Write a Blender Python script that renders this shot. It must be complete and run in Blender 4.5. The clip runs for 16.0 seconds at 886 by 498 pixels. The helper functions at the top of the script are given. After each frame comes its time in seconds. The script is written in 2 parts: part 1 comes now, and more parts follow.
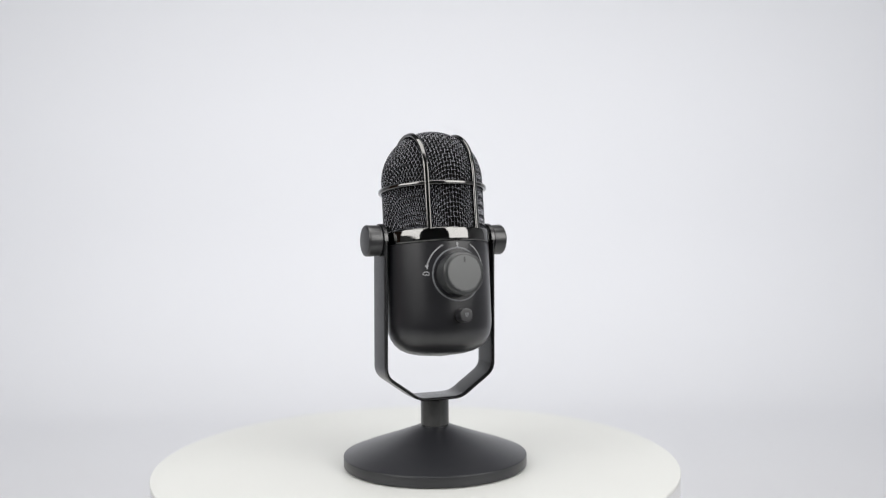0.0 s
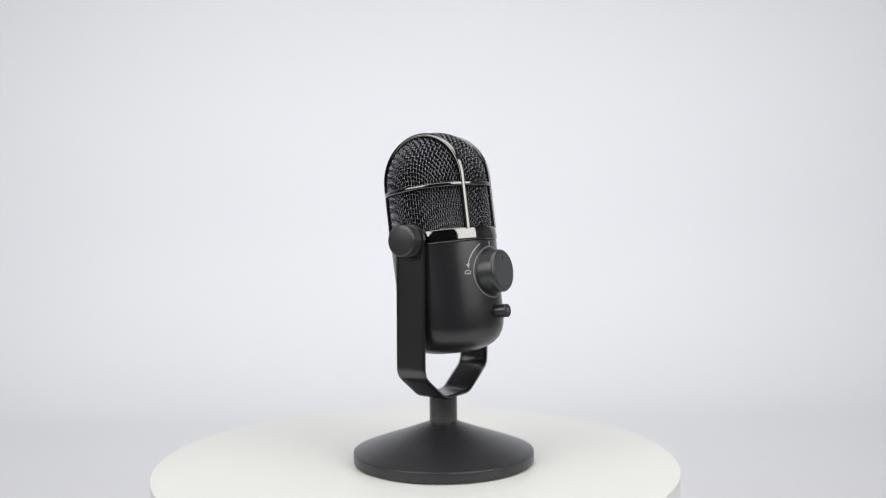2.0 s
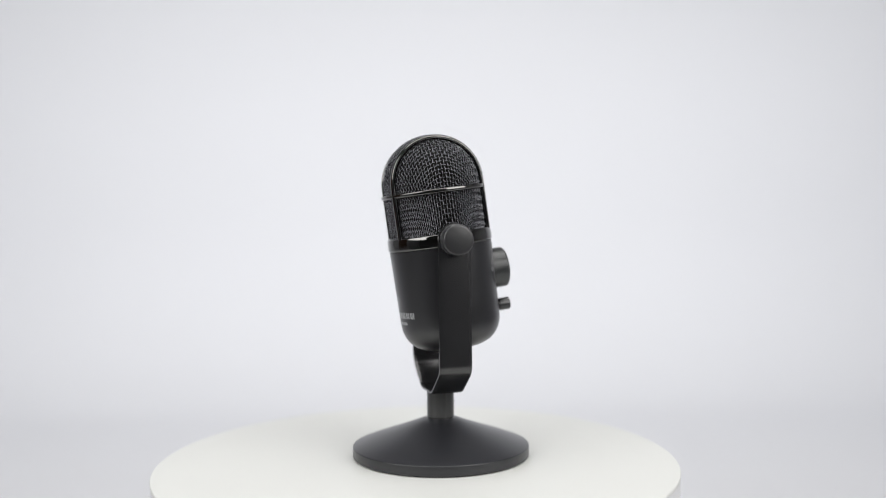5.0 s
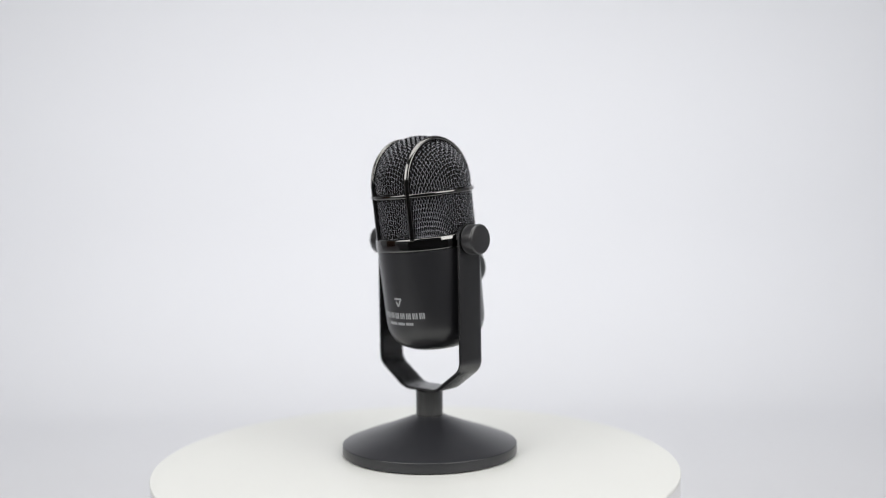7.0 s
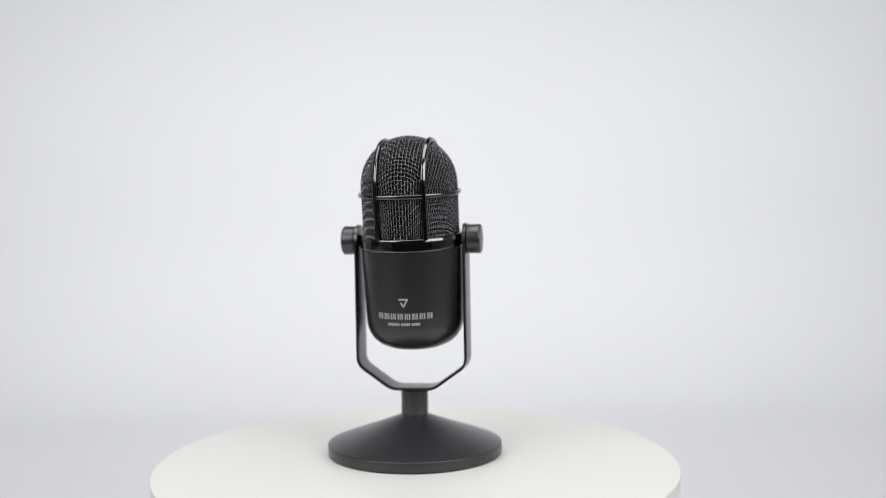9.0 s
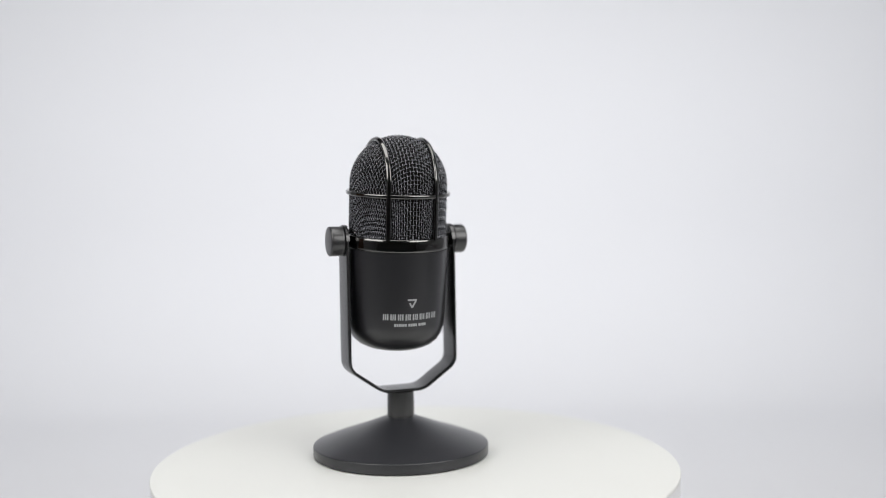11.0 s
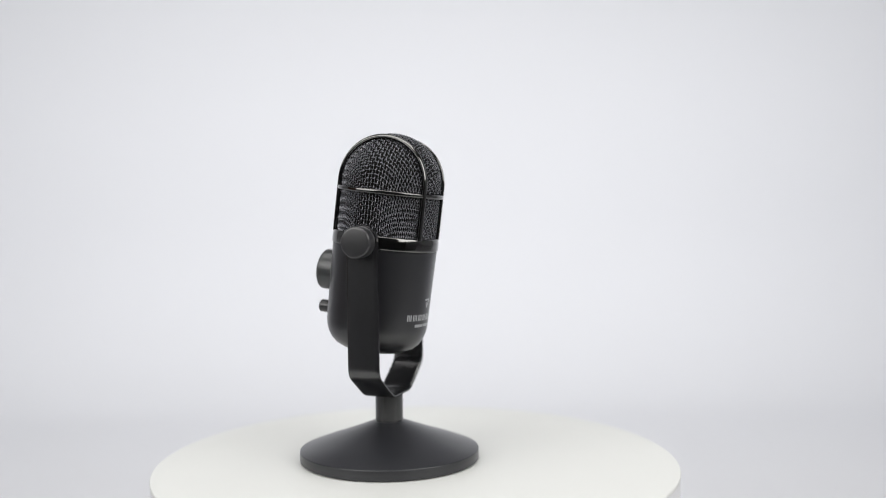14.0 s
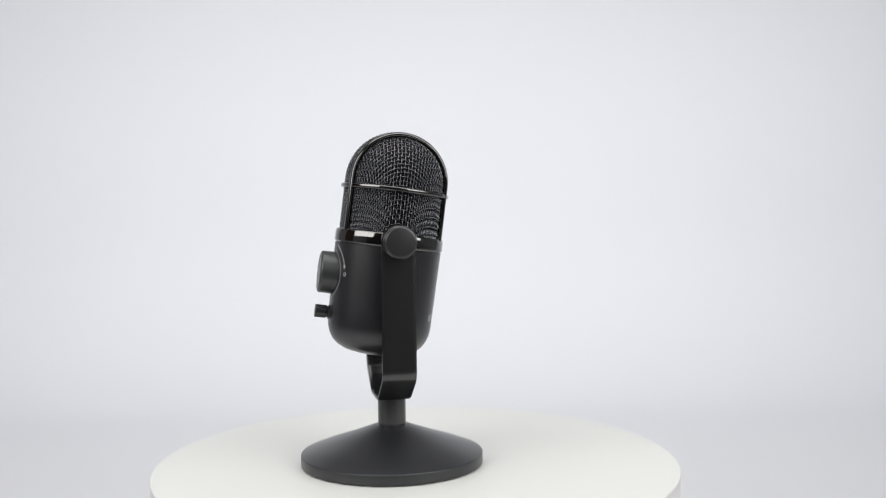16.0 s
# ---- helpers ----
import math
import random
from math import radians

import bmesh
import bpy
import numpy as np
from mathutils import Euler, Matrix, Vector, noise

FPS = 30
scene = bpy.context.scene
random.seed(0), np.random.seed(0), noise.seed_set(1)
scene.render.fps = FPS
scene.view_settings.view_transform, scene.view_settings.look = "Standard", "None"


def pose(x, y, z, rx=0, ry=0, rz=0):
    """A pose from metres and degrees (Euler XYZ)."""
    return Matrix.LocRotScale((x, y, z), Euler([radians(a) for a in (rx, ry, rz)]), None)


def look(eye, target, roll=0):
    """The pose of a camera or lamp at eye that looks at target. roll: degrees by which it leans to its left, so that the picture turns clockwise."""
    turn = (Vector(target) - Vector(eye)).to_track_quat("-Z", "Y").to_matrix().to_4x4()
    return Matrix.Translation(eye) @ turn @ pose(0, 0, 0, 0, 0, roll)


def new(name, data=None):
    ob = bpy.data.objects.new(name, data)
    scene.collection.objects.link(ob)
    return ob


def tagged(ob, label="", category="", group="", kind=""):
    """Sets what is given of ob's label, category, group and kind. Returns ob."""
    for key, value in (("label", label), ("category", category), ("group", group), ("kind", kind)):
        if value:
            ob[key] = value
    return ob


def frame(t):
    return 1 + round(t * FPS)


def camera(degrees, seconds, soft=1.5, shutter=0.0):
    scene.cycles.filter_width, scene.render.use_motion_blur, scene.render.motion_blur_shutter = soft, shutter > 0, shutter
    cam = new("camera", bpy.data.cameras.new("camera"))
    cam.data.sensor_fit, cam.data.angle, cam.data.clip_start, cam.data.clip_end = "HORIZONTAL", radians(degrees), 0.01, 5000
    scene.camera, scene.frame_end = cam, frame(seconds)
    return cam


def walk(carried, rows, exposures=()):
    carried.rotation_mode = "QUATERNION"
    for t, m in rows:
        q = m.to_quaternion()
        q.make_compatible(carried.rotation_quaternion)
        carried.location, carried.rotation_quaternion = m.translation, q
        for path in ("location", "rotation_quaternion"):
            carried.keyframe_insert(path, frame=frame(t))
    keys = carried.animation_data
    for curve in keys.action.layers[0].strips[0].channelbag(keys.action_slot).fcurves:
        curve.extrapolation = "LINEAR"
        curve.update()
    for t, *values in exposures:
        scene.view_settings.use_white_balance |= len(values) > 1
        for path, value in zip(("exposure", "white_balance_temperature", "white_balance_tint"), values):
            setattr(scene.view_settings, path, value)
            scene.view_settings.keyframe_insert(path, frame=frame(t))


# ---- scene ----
VIEW = look((0, -0.5620, 0.1454), (0.01678, -0.01246, 0.12945), -0.58)
cam = camera(51.70, 16.0, soft=1.08)
walk(cam, [(0.0, VIEW), (16.0, VIEW)], exposures=[(0.0, 0.0), (16.0, 0.0)])
cam.data.dof.use_dof = True
cam.data.dof.focus_distance = 0.540
cam.data.dof.aperture_fstop = 2.4

# ---- light: studio softboxes round the set, no daylight ----
world = bpy.data.worlds.new("studio_dark")
world.use_nodes = True
world.node_tree.nodes["Background"].inputs[0].default_value = (0.9, 0.94, 1.0, 1)
world.node_tree.nodes["Background"].inputs[1].default_value = 0.0
scene.world = world


def softbox(name, eye, target, sx, sy, watts, colour=(1, 0.985, 0.97), spread=180.0):
    lamp = bpy.data.lights.new(name, "AREA")
    lamp.shape, lamp.size, lamp.size_y, lamp.energy, lamp.color = "RECTANGLE", sx, sy, watts, colour
    lamp.spread = radians(spread)
    ob = new(name, lamp)
    ob.matrix_world = look(eye, target)
    return ob


# a pair of softboxes left and right of the camera, one overhead, and a strip over the sweep
softbox("softbox_left", (-0.574, -0.434, 0.485), (0, 0, 0.12), 0.63, 0.46, 3.85)
softbox("softbox_right", (0.56, -0.462, 0.485), (0, 0, 0.12), 0.63, 0.52, 4.5)
softbox("softbox_top", (0.0, -0.08, 0.98), (0, 0.02, 0.1), 0.95, 0.7, 7.4)
softbox("backdrop_strip", (0.05, -0.3, 1.3), (0.04, 1.5, 0.2), 3.5, 0.35, 13.2, (0.97, 0.985, 1.008), 85.0)


# ---- materials ----
def shader(name, colour, rough, metal=0.0, grain=0.0, grain_scale=900.0, stain=0.0, stain_scale=25.0, bump=0.0, spec=0.5, sheen=0.0):
    m = bpy.data.materials.new(name)
    m.use_nodes = True
    nt = m.node_tree
    b = nt.nodes["Principled BSDF"]
    b.inputs["Base Color"].default_value = (*colour, 1)
    b.inputs["Roughness"].default_value = rough
    b.inputs["Metallic"].default_value = metal
    b.inputs["Specular IOR Level"].default_value = spec
    b.inputs["Sheen Weight"].default_value, b.inputs["Sheen Roughness"].default_value = sheen, 0.35
    co = nt.nodes.new("ShaderNodeTexCoord")
    fine = nt.nodes.new("ShaderNodeTexNoise")
    fine.inputs["Scale"].default_value, fine.inputs["Detail"].default_value = grain_scale, 3
    nt.links.new(co.outputs["Object"], fine.inputs["Vector"])
    wide = nt.nodes.new("ShaderNodeTexNoise")
    wide.inputs["Scale"].default_value, wide.inputs["Detail"].default_value = stain_scale, 5
    nt.links.new(co.outputs["Object"], wide.inputs["Vector"])
    if grain or stain:
        ramp = nt.nodes.new("ShaderNodeMapRange")
        ramp.inputs["To Min"].default_value, ramp.inputs["To Max"].default_value = 1 - stain, 1 + stain
        nt.links.new(wide.outputs["Fac"], ramp.inputs["Value"])
        ramp2 = nt.nodes.new("ShaderNodeMapRange")
        ramp2.inputs["To Min"].default_value, ramp2.inputs["To Max"].default_value = 1 - grain, 1 + grain
        nt.links.new(fine.outputs["Fac"], ramp2.inputs["Value"])
        mul = nt.nodes.new("ShaderNodeMath")
        mul.operation = "MULTIPLY"
        nt.links.new(ramp.outputs[0], mul.inputs[0])
        nt.links.new(ramp2.outputs[0], mul.inputs[1])
        vec = nt.nodes.new("ShaderNodeVectorMath")
        vec.operation = "SCALE"
        vec.inputs[0].default_value = colour
        nt.links.new(mul.outputs[0], vec.inputs["Scale"])
        nt.links.new(vec.outputs[0], b.inputs["Base Color"])
        rr = nt.nodes.new("ShaderNodeMapRange")
        rr.inputs["To Min"].default_value = max(0.02, rough * (1 - stain))
        rr.inputs["To Max"].default_value = min(1.0, rough * (1 + stain))
        nt.links.new(wide.outputs["Fac"], rr.inputs["Value"])
        nt.links.new(rr.outputs[0], b.inputs["Roughness"])
    if bump:
        bp = nt.nodes.new("ShaderNodeBump")
        bp.inputs["Strength"].default_value, bp.inputs["Distance"].default_value = bump, 0.0002
        nt.links.new(fine.outputs["Fac"], bp.inputs["Height"])
        nt.links.new(bp.outputs[0], b.inputs["Normal"])
    return m


BLACK = shader("satin_black_paint", (0.0152, 0.0153, 0.0178), 0.3, grain=0.25, grain_scale=2500, stain=0.08, bump=0.12, sheen=0.06, spec=0.7)
CAST = shader("satin_black_cast_base", (0.0165, 0.0172, 0.0208), 0.33, grain=0.25, grain_scale=2500, stain=0.08, bump=0.12, sheen=0.06, spec=0.65)
STEEL = shader("satin_black_steel", (0.0122, 0.0124, 0.0138), 0.26, grain=0.2, grain_scale=2500, stain=0.08, bump=0.08, spec=1.0)
PLASTIC = shader("grey_black_plastic", (0.034, 0.0365, 0.0375), 0.35, grain=0.2, grain_scale=2500, stain=0.08, bump=0.1, spec=0.65)
CAP = shader("matt_grey_plastic", (0.042, 0.046, 0.047), 0.37, grain=0.15, grain_scale=2500, stain=0.06, bump=0.1, spec=1.0)
KNOB = shader("black_moulded_plastic", (0.02, 0.0203, 0.022), 0.32, grain=0.2, grain_scale=2500, stain=0.1, bump=0.12, spec=0.8)
RUBBER = shader("black_rubber", (0.03, 0.03, 0.03), 0.6, grain=0.2, stain=0.1, bump=0.1)
CHROME = shader("black_chrome", (0.158, 0.157, 0.153), 0.08, metal=1.0, grain=0.03, stain=0.1)
WIRE = shader("black_wire", (0.15, 0.153, 0.166), 0.2, metal=0.97, grain=0.2, stain=0.15)
FOAM = shader("dark_foam", (0.006, 0.006, 0.006), 0.9, grain=0.3, stain=0.2, bump=0.3, spec=0.1)
PRINT = shader("grey_print", (0.39, 0.4, 0.41), 0.55, grain=0.1, grain_scale=4000, stain=0.1)
PRINT_DIM = shader("dim_grey_print", (0.2, 0.21, 0.22), 0.5, grain=0.1, grain_scale=4000, stain=0.1)
MARK = shader("dark_mark", (0.010, 0.010, 0.010), 0.4, stain=0.05)
DISC = shader("white_laminate", (0.66, 0.67, 0.648), 0.42, grain=0.015, grain_scale=700, stain=0.02, stain_scale=9, bump=0.03)
EDGE = shader("pale_grey_edging", (0.76, 0.762, 0.772), 0.5, grain=0.02, grain_scale=700, stain=0.03, stain_scale=9, bump=0.03)
PAPER = shader("white_paper_sweep", (0.755, 0.758, 0.78), 0.95, grain=0.01, grain_scale=300, stain=0.012, stain_scale=2.5, spec=0.1)
WALLS = shader("grey_studio_paint", (0.17, 0.17, 0.172), 0.9, grain=0.05, grain_scale=80, stain=0.06, stain_scale=2)
SIDES = shader("pale_grey_studio_paint", (0.5, 0.5, 0.505), 0.9, grain=0.03, grain_scale=80, stain=0.04, stain_scale=2)
BROWN = shader("stand_in_brown", (0.13, 0.062, 0.038), 0.5, grain=0.05, grain_scale=80, stain=0.1, stain_scale=2)
FLOORING = shader("dark_studio_floor", (0.06, 0.06, 0.06), 0.7, grain=0.1, grain_scale=60, stain=0.1, stain_scale=2)


# ---- mesh helpers ----
def part(name, bm, material, parent=None, label="", angle=32):
    bmesh.ops.recalc_face_normals(bm, faces=bm.faces)
    for e in bm.edges:
        e.smooth = not (len(e.link_faces) == 2 and e.calc_face_angle(0) > radians(angle))
    for f in bm.faces:
        f.smooth = True
    me = bpy.data.meshes.new(name)
    bm.to_mesh(me)
    bm.free()
    me.materials.append(material)
    ob = new(name, me)
    if parent:
        ob.parent = parent
    if label:
        tagged(ob, label)
    return ob


def lathe(profile, n=96, m=None):
    """A turned body round z from (radius, height) pairs, bottom to top or the way round."""
    bm = bmesh.new()
    rings = []
    for r, z in profile:
        if r < 1e-7:
            rings.append([bm.verts.new((0, 0, z))])
        else:
            rings.append([bm.verts.new((r * math.cos(2 * math.pi * k / n), r * math.sin(2 * math.pi * k / n), z)) for k in range(n)])
    for a, b in zip(rings, rings[1:]):
        for k in range(n):
            j = (k + 1) % n
            if len(a) == 1 and len(b) == 1:
                continue
            if len(a) == 1:
                bm.faces.new((a[0], b[j], b[k]))
            elif len(b) == 1:
                bm.faces.new((a[k], a[j], b[0]))
            else:
                bm.faces.new((a[k], a[j], b[j], b[k]))
    if m is not None:
        bm.transform(m)
    return bm


def arc(cx, cz, r, a0, a1, n=6):
    """Points of a circle in a profile, angles in degrees."""
    return [(cx + r * math.cos(radians(a0 + (a1 - a0) * k / n)), cz + r * math.sin(radians(a0 + (a1 - a0) * k / n))) for k in range(n + 1)]


def sweep(points, sides, section, closed=False):
    """A bar along points; sides: a side vector a point; section: (side, up) pairs of the outline."""
    bm = bmesh.new()
    n = len(points)
    rings = []
    for i, p in enumerate(points):
        a = points[i - 1] if i or closed else p
        b = points[(i + 1) % n] if i < n - 1 or closed else p
        tan = (b - a).normalized()
        side = sides[i].normalized()
        up = tan.cross(side).normalized()
        rings.append([bm.verts.new(p + side * u + up * v) for u, v in section])
    k = len(section)
    for i in range(n if closed else n - 1):
        a, b = rings[i], rings[(i + 1) % n]
        for j in range(k):
            bm.faces.new((a[j], a[(j + 1) % k], b[(j + 1) % k], b[j]))
    if not closed:
        bm.faces.new(rings[0][::-1])
        bm.faces.new(rings[-1])
    return bm


def rounded(w, h, r, n=3):
    """Outline of a rounded rectangle, w by h."""
    out = []
    for cx, cy, a in ((w / 2 - r, h / 2 - r, 0), (-w / 2 + r, h / 2 - r, 90), (-w / 2 + r, -h / 2 + r, 180), (w / 2 - r, -h / 2 + r, 270)):
        out += arc(cx, cy, r, a, a + 90, n)
    return out


MM = 0.001

# ---- the studio: walls, floor, ceiling and the paper sweep ----


def slab(name, x0, x1, y0, y1, z0, z1, material, label, category):
    bm = bmesh.new()
    bmesh.ops.create_cube(bm, size=1)
    bm.transform(Matrix.Translation(((x0 + x1) / 2, (y0 + y1) / 2, (z0 + z1) / 2)) @ Matrix.Diagonal((x1 - x0, y1 - y0, z1 - z0, 1)))
    return tagged(part(name, bm, material), label, category, kind="structure")


def build_studio():
    slab("floor", -2.2, 2.2, -2.2, 2.2, -0.95, -0.85, FLOORING, "plain dark studio floor", "floor")
    slab("ceiling", -2.2, 2.2, -2.2, 2.2, 1.7, 1.8, WALLS, "plain grey studio ceiling", "ceiling")
    slab("wall_north", -2.2, 2.2, 2.1, 2.2, -0.85, 1.7, SIDES, "plain pale grey studio wall behind the sweep", "wall")
    slab("wall_south", -2.2, 2.2, -2.2, -2.1, -0.85, 1.7, WALLS, "plain grey studio wall", "wall")
    slab("wall_east", 2.1, 2.2, -2.1, 2.1, -0.85, 1.7, SIDES, "plain pale grey studio wall", "wall")
    slab("wall_west", -2.2, -2.1, -2.1, 2.1, -0.85, 1.7, SIDES, "plain pale grey studio wall", "wall")
    # unseen stand-in, shaped as a door, for the unknown brown the chrome mirrors
    door = slab("door_stand_in", -2.1, -2.092, -0.46, 0.46, -0.849, 1.15, BROWN, "dark brown door-shaped stand-in, added for the brown reflection in the chrome", "door")
    for z0, z1 in ((-0.72, 0.02), (0.14, 1.02)):
        bm = bmesh.new()
        bmesh.ops.create_cube(bm, size=1)
        bm.transform(Matrix.Translation((-2.0895, 0, (z0 + z1) / 2)) @ Matrix.Diagonal((0.005, 0.68, z1 - z0, 1)))
        part("panel", bm, BROWN, door)
    # seamless paper: up the back, round a wide curve, out over the floor
    low, bend = -0.22, 0.38
    prof, outer = [], []
    for out, off in ((prof, 0.0), (outer, 0.003)):
        out += [(1.5 + off, 1.6 - (1.6 - low - bend) / 6 * k) for k in range(7)]
        out += [(1.5 - bend + (bend + off) * math.cos(radians(a)), low + bend + (bend + off) * math.sin(radians(a))) for a in range(-4, -91, -4)]
        out += [(1.5 - bend - 0.17 * k, low - off) for k in range(1, 11)]
    loop = prof + outer[::-1]
    bm = bmesh.new()
    ends = [[bm.verts.new((x, y, z)) for y, z in loop] for x in (-2.08, 2.08)]
    for k in range(len(loop)):
        j = (k + 1) % len(loop)
        bm.faces.new((ends[0][k], ends[0][j], ends[1][j], ends[1][k]))
    for e in ends:
        for k in range(len(prof) - 1):
            bm.faces.new((e[k], e[k + 1], e[-k - 2], e[-k - 1]))
    tagged(part("backdrop", bm, PAPER, angle=20), "seamless white paper backdrop sweep with soft grey falloff", "backdrop", kind="structure")


build_studio()


# ---- the turntable ----
TABLE_R = 0.1579


def build_turntable():
    root = new("turntable")
    tagged(root, "round white laminate turntable carrying a black microphone", "turntable")
    r = TABLE_R
    prof = [(0, 0)] + [(r * k, 0) for k in (0.3, 0.6, 0.9)] + arc(r - 0.0006, -0.0006, 0.0006, 90, 0, 4) + [(r, -0.0015), (0, -0.0015)]
    platter = part("platter", lathe(prof, 160), DISC, root)
    band = [(r - 0.004, -0.0016), (r - 0.0003, -0.0016)] + arc(r - 0.0013, -0.0287, 0.001, 0, -90, 4) + [(0, -0.03)]
    part("edge_band", lathe(band, 160), EDGE, platter, "pale grey side of the disc")
    part("drum", lathe([(0, -0.031), (0.1, -0.031), (0.1, -0.07), (0, -0.07)], 64), DISC, root)
    return root


def build_work_table():
    root = new("work_table")
    tagged(root, "plain grey work table under the paper sweep", "table")
    for name, x0, x1, y0, y1, z0, z1 in [("tabletop", -1.3, 1.3, -0.5, 1.3, -0.253, -0.224)] + \
            [("leg", x - 0.03, x + 0.03, y - 0.03, y + 0.03, -0.85, -0.2535) for x in (-1.2, 1.2) for y in (-0.42, 1.2)]:
        bm = bmesh.new()
        bmesh.ops.create_cube(bm, size=1)
        bm.transform(Matrix.Translation(((x0 + x1) / 2, (y0 + y1) / 2, (z0 + z1) / 2)) @ Matrix.Diagonal((x1 - x0, y1 - y0, z1 - z0, 1)))
        bmesh.ops.bevel(bm, geom=bm.edges[:], offset=0.003, segments=2, affect="EDGES")
        part(name, bm, FLOORING, root)


def build_stand():
    prof = [(0, -0.0705), (0.118, -0.0705), (0.12, -0.0725), (0.12, -0.2175), (0.118, -0.2195), (0, -0.2195)]
    tagged(part("stand", lathe(prof, 96), DISC), "plain white round stand under the turntable", "stand")


turntable = build_turntable()
build_stand()
build_work_table()


# ---- the microphone ----
LEAN = -7.4
PIVOT_Z = 134.6


def body_radius(s):
    """Radius in mm of the capsule body at s mm along its axis from the pivot."""
    if s > -50:
        return 32.0 + (s + 3.4) / 46.6 * 0.9
    pts = [(-50, 31.1), (-54, 30.6), (-58, 29.3), (-61.5, 27.2), (-64.5, 24.0), (-66.7, 19.5), (-68.1, 13.5), (-69.2, 0)]
    for (s0, r0), (s1, r1) in zip(pts, pts[1:]):
        if s >= s1:
            return r0 + (r1 - r0) * (s - s0) / (s1 - s0)
    return 0


def wrapped(polys, back=False, lift=0.07, depth=0.5):
    """Flat shapes laid on the body: outlines of (u, s) in mm, u along the girth, seen from outside."""
    bm = bmesh.new()

    def put(u, s, l):
        r = body_radius(s) + l
        a = u / body_radius(s)
        x, y = r * math.sin(a), -r * math.cos(a)
        if back:
            x, y = -x, -y
        return bm.verts.new((x * MM, y * MM, s * MM))

    for poly in polys:
        top = [put(u, s, lift) for u, s in poly]
        low = [put(u, s, lift - depth) for u, s in poly]
        bm.faces.new(top)
        for k in range(len(poly)):
            j = (k + 1) % len(poly)
            bm.faces.new((top[k], low[k], low[j], top[j]))
    return bm


def stroke(pts, w):
    """Quads of width w along a line of points."""
    out = []
    for (x0, y0), (x1, y1) in zip(pts, pts[1:]):
        d = math.hypot(x1 - x0, y1 - y0)
        nx, ny = -(y1 - y0) / d * w / 2, (x1 - x0) / d * w / 2
        n = max(1, math.ceil(d / 1.2))
        for k in range(n):
            xa, ya, xb, yb = x0 + (x1 - x0) * k / n, y0 + (y1 - y0) * k / n, x0 + (x1 - x0) * (k + 1) / n, y0 + (y1 - y0) * (k + 1) / n
            out.append([(xa + nx, ya + ny), (xa - nx, ya - ny), (xb - nx, yb - ny), (xb + nx, yb + ny)])
    return out


DOME_S, DOME_R, GRILLE_S = 35.1, 29.7, 4.0


def grille_point(a, phi, lift=0.0):
    """A point of the grille's skin, a mm down from the crown, and its normal."""
    quarter = DOME_R * math.pi / 2
    if a < quarter:
        b = a / DOME_R
        n = Vector((math.sin(b) * math.cos(phi), math.sin(b) * math.sin(phi), math.cos(b)))
        return n * (DOME_R + lift) + Vector((0, 0, DOME_S)), n
    n = Vector((math.cos(phi), math.sin(phi), 0))
    return n * (DOME_R + lift) + Vector((0, 0, DOME_S - (a - quarter))), n


def grille_nodes(h):
    """A square net of pitch h mm draped over the dome and down its wall, for one quarter: (i, j) -> (a, phi)."""
    reach = DOME_R * math.pi / 2 + DOME_S - GRILLE_S + 2 * h
    count = int(reach / h) + 1
    net = {}
    for i in range(count):
        net[i, 0], net[0, i] = (i * h, 0.0), (i * h, math.pi / 2)
    for i in range(1, count):
        for j in range(1, count):
            if not all(k in net for k in ((i - 1, j), (i, j - 1), (i - 1, j - 1))):
                continue
            A, B, C = (grille_point(*net[k])[0] for k in ((i - 1, j), (i, j - 1), (i - 1, j - 1)))
            P = A + B - C
            phi = math.atan2(P.y, P.x)
            if P.z > DOME_S:
                a = DOME_R * math.atan2(math.hypot(P.x, P.y), P.z - DOME_S)
            else:
                a = DOME_R * math.pi / 2 + DOME_S - P.z
            for step in range(12):
                P = grille_point(a, phi)[0]
                f1, f2 = (P - A).length - h, (P - B).length - h
                if abs(f1) + abs(f2) < 1e-5:
                    break
                e = 1e-3
                Pa, Pp = grille_point(a + e, phi)[0], grille_point(a, phi + e)[0]
                a11, a12 = ((Pa - A).length - h - f1) / e, ((Pp - A).length - h - f1) / e
                a21, a22 = ((Pa - B).length - h - f2) / e, ((Pp - B).length - h - f2) / e
                det = a11 * a22 - a12 * a21
                if abs(det) < 1e-6:
                    break
                da, dp = (f1 * a22 - f2 * a12) / det, (a11 * f2 - a21 * f1) / det
                a, phi = a - max(-1, min(1, da)), phi - max(-0.1, min(0.1, dp))
            P = grille_point(a, phi)[0]
            if a > reach or abs((P - A).length - h) + abs((P - B).length - h) > 0.3 * h or not 0 < phi < math.pi / 2:
                continue
            net[i, j] = (a, phi)
    # the pressed mesh gives a little: ease the net towards an unsheared one
    for (i, j), (a, phi) in net.items():
        if i and j:
            net[i, j] = (a, phi + 0.6 * math.sin(2 * phi) * (math.atan2(j, i) - phi))
    # and is drawn longer the farther it lies from the crown
    for k, (a, phi) in net.items():
        net[k] = (a * (1 + 0.25 * a / reach), phi)
    return net, count


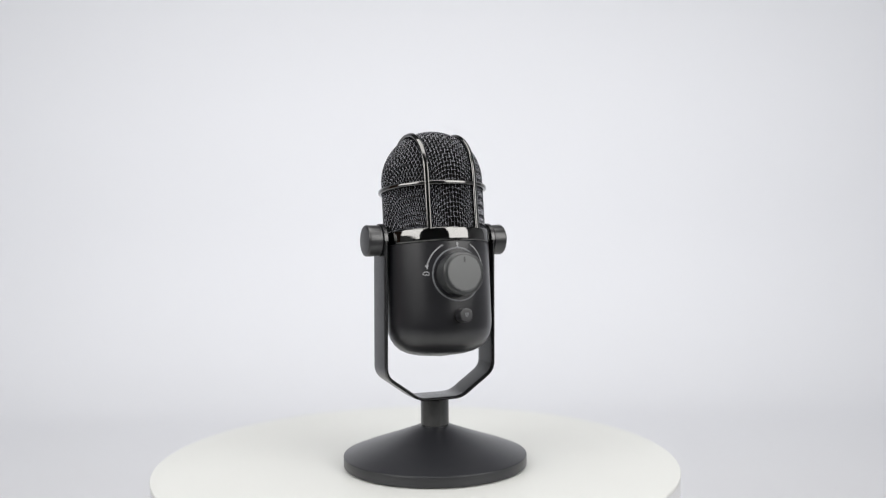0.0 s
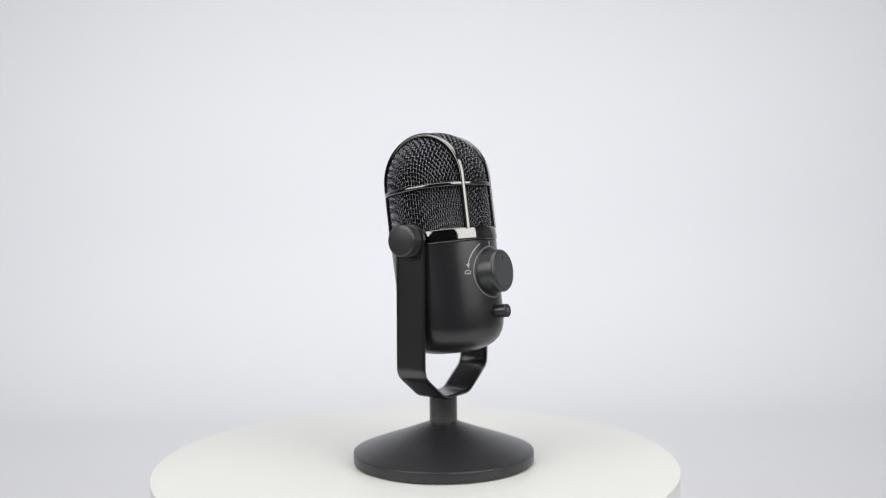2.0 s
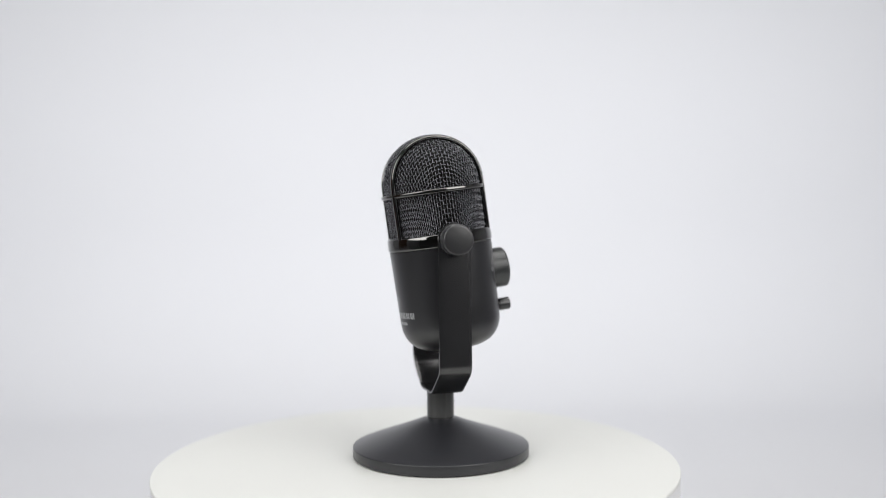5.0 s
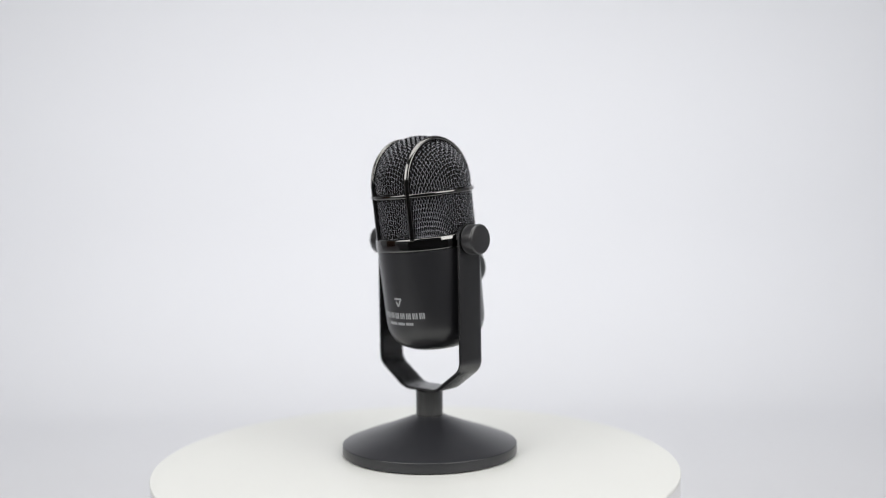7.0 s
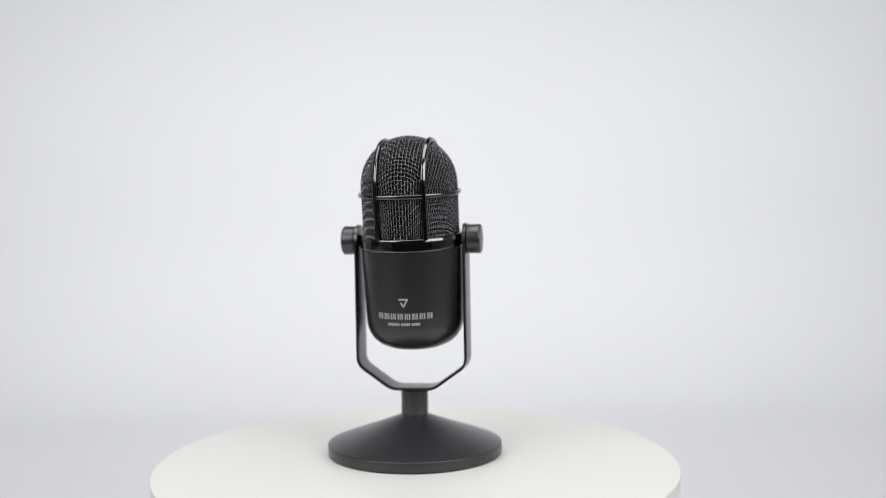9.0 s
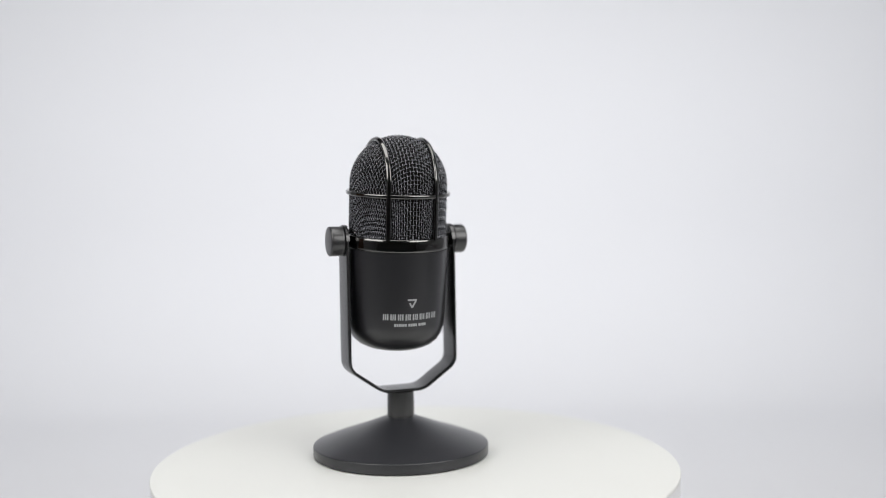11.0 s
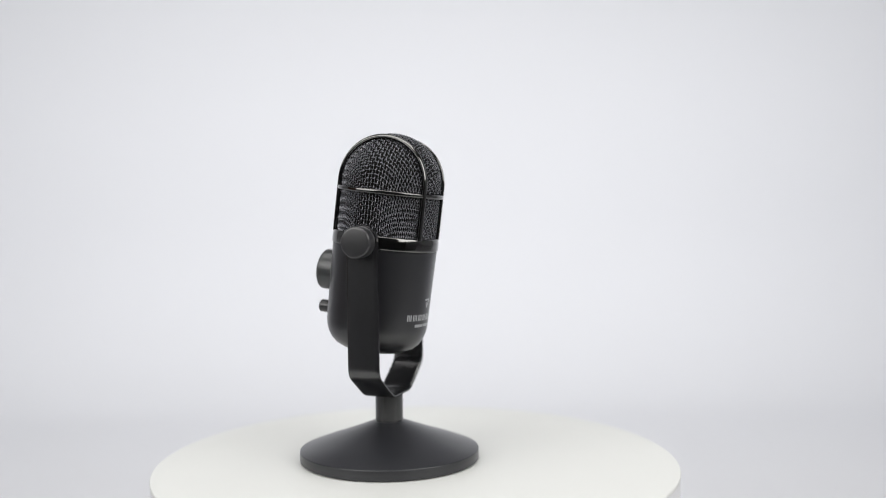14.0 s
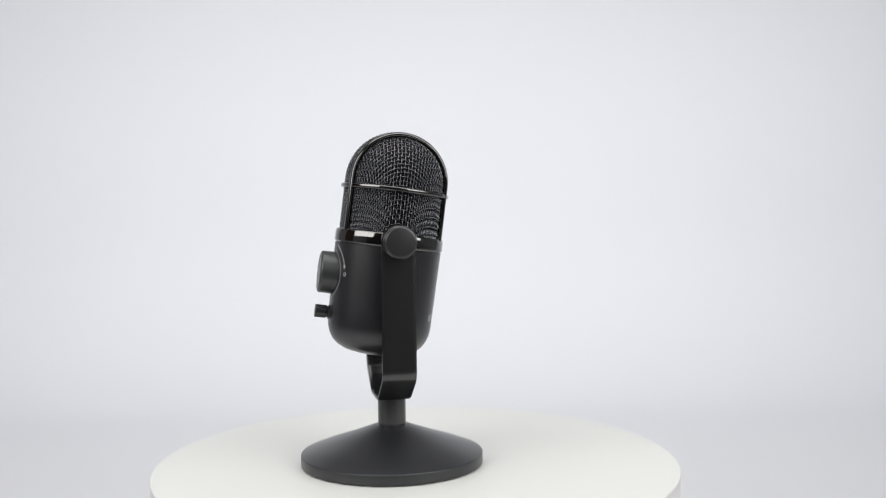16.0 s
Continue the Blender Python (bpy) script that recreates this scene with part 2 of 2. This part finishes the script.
def build_grille(parent):
    h, wire = 2.08, 0.305
    net, count = grille_nodes(h)
    verts, faces = [], []

    def node(i, j):
        q = net.get((abs(i), abs(j)))
        if q is None:
            return None
        p, n = grille_point(*q)
        sx, sy = (1 if i >= 0 else -1), (1 if j >= 0 else -1)
        return Vector((p.x * sx, p.y * sy, p.z)), Vector((n.x * sx, n.y * sy, n.z))

    def tube(pts):
        if len(pts) < 3:
            return
        base = len(verts)
        for k, (p, n) in enumerate(pts):
            t = (pts[min(k + 1, len(pts) - 1)][0] - pts[max(k - 1, 0)][0]).normalized()
            b = t.cross(n).normalized()
            for c in range(6):
                w = 2 * math.pi * c / 6
                q = p + n * (wire * math.sin(w)) + b * (wire * math.cos(w))
                verts.append((q.x * MM, q.y * MM, q.z * MM))
        for k in range(len(pts) - 1):
            for c in range(6):
                a, d = base + 6 * k + c, base + 6 * k + (c + 1) % 6
                faces.append((a, d, d + 6, a + 6))

    for family in (0, 1):
        for i in range(-count + 1, count):
            run = []
            for j in range(-count + 1, count):
                q = node(i, j) if family == 0 else node(j, i)
                if q is None or q[0].z < GRILLE_S - 2.0:
                    tube(run)
                    run = []
                    continue
                p, n = q
                lift = 0.62 * (1 if (i + j + family) % 2 else -1)
                if run:
                    p0, n0 = run[-1]
                    run.append(((p0 + p + n * lift) / 2, (n0 + n).normalized()))
                run.append((p + n * lift, n))
            tube(run)
    me = bpy.data.meshes.new("grille")
    me.from_pydata(verts, [], faces)
    me.polygons.foreach_set("use_smooth", [True] * len(me.polygons))
    me.materials.append(WIRE)
    ob = new("grille", me)
    ob.parent = parent
    tagged(ob, "black woven wire mesh grille", kind="stuff")
    return ob


def build_microphone():
    root = new("microphone")
    tagged(root, "black desktop microphone with domed mesh grille on a round base", "microphone")
    # weighted base, rubber underside, stem
    base = [(0, 0.4), (54.2, 0.4)] + arc(54.5, 0.9, 0.5, -90, 0, 3) + arc(54.5, 6.1, 0.5, 0, 68, 4) + \
        [(54.0, 6.85), (51.5, 7.8), (46, 10.0), (38, 12.9), (30, 15.6), (22, 18.6), (14, 21.6), (10.0, 23.2), (9.0, 23.4), (0, 23.4)]
    part("base", lathe([(r * MM, z * MM) for r, z in base], 160), CAST, root, "cone-shaped satin black base")
    part("rubber_foot", lathe([(0, 0), (0.0535, 0), (0.0535, 0.00035), (0, 0.00035)], 96), RUBBER, root)
    stem = [(0, 23.45), (8.1, 23.45), (8.1, 24.1), (8.47, 24.3), (8.47, 39.4), (8.2, 39.65), (0, 39.65)]
    part("stem", lathe([(r * MM, z * MM) for r, z in stem], 64), STEEL, root)

    # yoke: one bent flat bar with rounded ends
    # the stem stands a little out of true, and all above it with it
    true = Matrix.Translation((0, 0, 0.024)) @ Matrix.Rotation(radians(0.45), 4, "Y") @ Matrix.Translation((0, 0, -0.024))
    t, half, back = 2.1, 9.95, -0.7
    cx, cz, bx = 35.6 - t / 2, 55.8, 13.2
    bz = 39.7 + t / 2

    def corner(p, a, b, r, n=7):
        """A rounded corner at p between the ways to a and b."""
        p, a, b = Vector(p), Vector(a), Vector(b)
        da, db = (a - p).normalized(), (b - p).normalized()
        bow = [(1 - w) ** 2 * (p + da * r) + 2 * w * (1 - w) * p + w * w * (p + db * r) for w in [k / n for k in range(n + 1)]]
        return [p + da * (r + 0.8)] + bow + [p + db * (r + 0.8)]

    right = [Vector((cx, 0, PIVOT_Z)), Vector((cx, 0, 100))]
    right += corner((cx, 0, cz), (cx, 0, 100), (bx, 0, bz), 5.0)
    right += corner((bx, 0, bz), (cx, 0, cz), (0, 0, bz), 4.5)
    line = right + [Vector((-p.x, p.y, p.z)) for p in reversed(right)]
    line = [(p + Vector((0, back, 0))) * MM for p in line]
    # the bar is rolled, its faces slightly crowned and its edges eased
    crown = [-half + 0.7 + (2 * half - 1.4) * k / 10 for k in range(11)]
    sec = [(half, -0.4), (half, 0.4)] + [(u, t / 2 - 0.28 * (u / half) ** 2 + 0.06) for u in reversed(crown)]
    sec += [(-half, 0.4), (-half, -0.4)] + [(u, -t / 2 + 0.28 * (u / half) ** 2 - 0.06) for u in crown]
    sec = [(u * MM, v * MM) for u, v in sec]
    yoke = part("yoke", sweep(line, [Vector((0, 1, 0))] * len(line), sec), STEEL, root, "bent flat black steel yoke")
    yoke.matrix_local = true
    for sx in (-1, 1):
        # rounded arm end round the pivot
        bm = bmesh.new()
        prof = [(math.cos(radians(a)) * half, math.sin(radians(a)) * half) for a in range(0, 181, 9)]
        ring_a = [bm.verts.new(((cx - t / 2) * sx * MM, (y + back) * MM, (PIVOT_Z + z) * MM)) for y, z in prof]
        ring_b = [bm.verts.new(((cx + t / 2) * sx * MM, (y + back) * MM, (PIVOT_Z + z) * MM)) for y, z in prof]
        bm.faces.new(ring_a)
        bm.faces.new(ring_b)
        for k in range(len(prof)):
            j = (k + 1) % len(prof)
            bm.faces.new((ring_a[k], ring_a[j], ring_b[j], ring_b[k]))
        part("arm_end", bm, STEEL, yoke)
        # thumb knob
        m = Matrix.Translation((0, back * MM, PIVOT_Z * MM)) @ Matrix.Rotation(radians(90 * sx), 4, "Y")
        pr = [(0, 36.0), (8.7, 36.0), (9.2, 36.4), (9.2, 36.9)] + [(9.0, 37.1)] + arc(7.9, 43.2, 1.3, 0, 75, 5) + [(7.6, 44.55), (0, 44.8)]
        k = part("pivot_knob", lathe([(r * MM, z * MM) for r, z in pr], 72, m), KNOB, root, "round black thumb knob")
        k.matrix_local = true
        w = [(0, 31.5), (3.6, 31.5), (3.6, 33.3), (0, 33.3)]
        part("washer", lathe([(r * MM, z * MM) for r, z in w], 32, m), CHROME, k, "bright steel spacer")

    # tilting capsule body; its parts share the tilted space
    tilt = pose(0, -0.7 * MM, PIVOT_Z * MM, LEAN, 0, -0.5)
    prof = [(0, -69.2)] + [(body_radius(s), s) for s in (-69.0, -68.7, -68.1, -67.5, -66.7, -65.6, -64.5, -63, -61.5, -60, -58, -56, -54, -52, -50, -40, -30, -20, -10, -5.2, -4.4, -4.0)] + [(31.6, -3.6), (0, -3.6)]
    body = part("body", lathe([(r * MM, s * MM) for r, s in prof], 128), BLACK, root, "satin black capsule housing")
    body.matrix_local = true @ tilt

    def on_body(ob):
        ob.matrix_local = Matrix.Identity(4)
        return ob

    band = [(30.5, -3.4), (32.2, -3.4), (32.5, -3.1), (32.6, -2.7), (32.6, -2.0), (32.6, 0.2), (32.58, 1.0), (32.53, 1.8), (32.43, 2.6), (32.28, 3.2)] + arc(31.2, 3.35, 1.05, 15, 90, 6) + [(29.0, 4.4), (29.0, -3.4), (30.5, -3.4)]
    part("trim_band", lathe([(r * MM, s * MM) for r, s in band], 160), CHROME, body, "polished black chrome band")
    build_grille(body)
    liner = [(27.6, 4.0)] + [(27.6, DOME_S)] + arc(0, DOME_S, 27.6, 0, 90, 14)
    liner[-1] = (0, DOME_S + 27.6)
    part("foam_liner", lathe([(r * MM, s * MM) for r, s in liner], 64), FOAM, body, "dark foam behind the mesh")
    # cage: one hoop round, two arches over the crown
    hoop = [Vector((math.cos(2 * math.pi * k / 96), math.sin(2 * math.pi * k / 96), 0)) * 31.4 * MM + Vector((0, 0, 29.9 * MM)) for k in range(96)]
    part("cage_hoop", sweep(hoop, [Vector((p.x, p.y, 0)) for p in hoop], [(u * MM, v * MM) for u, v in rounded(2.2, 2.5, 0.75, 3)], True), CHROME, body, "black chrome hoop")
    for x in (-14.85, 14.85):
        reach = math.sqrt(31.5 ** 2 - x * x)
        pts = [Vector((x, -reach, 3.5))] + [Vector((x, -reach, z)) for z in (12, 20, 28)]
        pts += [Vector((x, -reach * math.cos(radians(a)), DOME_S + reach * math.sin(radians(a)))) for a in range(0, 181, 6)]
        pts += [Vector((x, reach, z)) for z in (28, 20, 12, 3.5)]
        pts = [p * MM for p in pts]
        # the flat of the bar lies square to the dome
        across = []
        for k, p in enumerate(pts):
            along = pts[min(k + 1, len(pts) - 1)] - pts[max(k - 1, 0)]
            across.append(Vector((p.x, p.y, max(0.0, p.z - DOME_S * MM))).cross(along))
        part("cage_arch", sweep(pts, across, [(u * MM, v * MM) for u, v in rounded(3.1, 2.4, 0.9, 3)]), CHROME, body, "black chrome arch over the grille")

    # front controls
    face = Matrix.Translation((0, 0, -22.9 * MM)) @ Matrix.Rotation(radians(90), 4, "X")
    dial = [(0, 24.0), (12.6, 24.0), (12.6, 32.5)] + [(12.5, 36.9)] + arc(10.75, 37.9, 1.8, 5, 85, 8) + [(10.6, 39.8), (10.3, 39.6), (0, 39.6)]
    part("gain_dial", lathe([(r * MM, z * MM) for r, z in dial], 96, face), PLASTIC, body, "round dark grey rotary dial")
    cap = [(0, 39.3), (10.2, 39.3), (10.2, 39.64), (9.95, 39.72), (9.7, 39.72), (0, 39.72)]
    part("dial_cap", lathe([(r * MM, z * MM) for r, z in cap], 96, face), CAP, body, "matt grey dial face")
    bm = bmesh.new()
    bmesh.ops.create_cube(bm, size=1)
    bm.transform(Matrix.Translation((0.4 * MM, -39.74 * MM, -15.4 * MM)) @ Matrix.Diagonal((0.8 * MM, 0.2 * MM, 2.8 * MM, 1)))
    part("pointer", bm, MARK, body)
    low = Matrix.Translation((0, 0, -46.4 * MM)) @ Matrix.Rotation(radians(90), 4, "X")
    well = [(0, 28), (4.7, 28), (4.4, 31.2), (4.2, 31.45), (0, 31.45)]
    part("button_collar", lathe([(r * MM, z * MM) for r, z in well], 48, low), MARK, body)
    btn = [(0, 30), (3.4, 30), (3.4, 32.4), (3.9, 32.7)] + arc(3.4, 38.9, 0.5, 0, 80, 4) + [(3.2, 39.4), (0, 39.4)]
    part("mute_button", lathe([(r * MM, z * MM) for r, z in btn], 48, low), BLACK, body, "short round black push button")
    bm = bmesh.new()
    for pa, pb in (((-1.0, 1.0), (0, -1.1)), ((0, -1.1), (1.0, 1.0)), ((1.0, 1.0), (-1.0, 1.0))):
        for q in stroke([pa, pb], 0.45):
            vs = [bm.verts.new((u * MM, -39.46 * MM, (v - 46.4) * MM)) for u, v in q]
            vd = [bm.verts.new((u * MM, -39.3 * MM, (v - 46.4) * MM)) for u, v in q]
            bm.faces.new(vs)
            for k in range(4):
                bm.faces.new((vs[k], vd[k], vd[(k + 1) % 4], vs[(k + 1) % 4]))
    part("button_mark", bm, PRINT_DIM, body)

    def ring_arc(r, a0, a1, n=14):
        return [(r * math.cos(radians(a0 + (a1 - a0) * k / n)), -22.9 + r * math.sin(radians(a0 + (a1 - a0) * k / n))) for k in range(n + 1)]

    part("dial_ring", wrapped(stroke(ring_arc(15.0, 0, 360, 60), 0.8)), PRINT_DIM, body, "printed grey ring round the dial")
    part("scale_arc", wrapped(stroke(ring_arc(18.9, 117, 164), 0.62)), PRINT, body, "printed grey arc")
    part("scale_arc", wrapped(stroke(ring_arc(18.9, 63, 16), 0.62)), PRINT, body, "printed grey arc")
    tipx, tips = ring_arc(18.9, 164, 164.1)[0]
    part("arrow_head", wrapped([[(tipx - 1.3, tips + 0.3), (tipx + 0.3, tips - 1.9), (tipx + 1.1, tips + 0.9)]]), PRINT, body)
    part("arrow_head", wrapped([[(-tipx + 1.3, tips + 0.3), (-tipx - 1.1, tips + 0.9), (-tipx - 0.3, tips - 1.9)]]), PRINT, body)

    def oval(cx, cs, rx, rs, a0=0, a1=360, n=14):
        return [(cx + rx * math.cos(radians(a0 + (a1 - a0) * k / n)), cs + rs * math.sin(radians(a0 + (a1 - a0) * k / n))) for k in range(n + 1)]

    phones = stroke(oval(-18.8, -22.0, 1.75, 1.2, -38, 218), 0.5) + stroke([(-19.8, -22.7), (-19.0, -22.9), (-18.8, -22.3), (-17.8, -22.9), (-17.0, -22.7)], 0.5)
    part("headphone_icon", wrapped(phones), PRINT, body, "small printed headphone icon")
    part("monitor_icon", wrapped(stroke(oval(18.9, -22.3, 0.9, 1.0), 0.5)), PRINT, body, "small printed ring icon")
    cap = [[(-0.5, -6.3), (0.5, -6.3), (0.5, -4.7), (-0.5, -4.7)]] + stroke([(0, -6.3), (0, -7.3)], 0.4) + stroke([(-0.7, -7.15), (0.7, -7.15)], 0.35)
    part("capsule_icon", wrapped(cap), PRINT, body, "small printed capsule icon")

    # back print: a triangle, a row of plain upright bars and a thin line of dashes
    tri = stroke([(-2.9, -32.2), (2.9, -32.2)], 1.0) + stroke([(2.5, -32.4), (0, -36.9)], 1.0) + stroke([(0, -36.9), (-1.5, -34.0)], 1.0)
    part("triangle_mark", wrapped(tri, True), PRINT, body, "small grey triangle mark")
    bars = []
    u = -17.7
    for k in range(8):
        for off, w in ((0.0, 0.85), (1.35, 0.6), (2.5, 0.85)):
            bars.append([(u + off, -44.7), (u + off + w, -44.7), (u + off + w, -41.0), (u + off, -41.0)])
        u += 4.58
    for quad in bars:
        part("print_bar", wrapped([quad], True), PRINT, body)
    u = -10.8
    for w in (1.3, 1.2, 1.1, 0.9, 1.0, 1.0, 0, 1.2, 1.3, 1.3, 1.0, 0, 1.1, 0.9, 1.2, 1.1):
        if w:
            part("print_dash", wrapped([[(u, -48.6), (u + w, -48.6), (u + w, -46.9), (u, -46.9)]], True), PRINT, body)
        u += max(w, 0.55) + 0.25
    return root


microphone = build_microphone()


# ---- the turning platter carries the microphone round ----
TURN_0, TURN_RATE = 22.415, 16.133
OFFSET = Vector((0.0049, -0.0164, 0))


def motions():
    times = [0.5 * k for k in range(33)]
    rows, spin = [], []
    for t in times:
        a = TURN_0 + TURN_RATE * t
        p = Matrix.Rotation(radians(a), 3, "Z") @ OFFSET
        rows.append((t, pose(p.x, p.y, 0.0002, 0, 0, a)))
        spin.append((t, pose(0, 0, 0, 0, 0, a)))
    walk(microphone, rows)
    walk(turntable, spin)


motions()
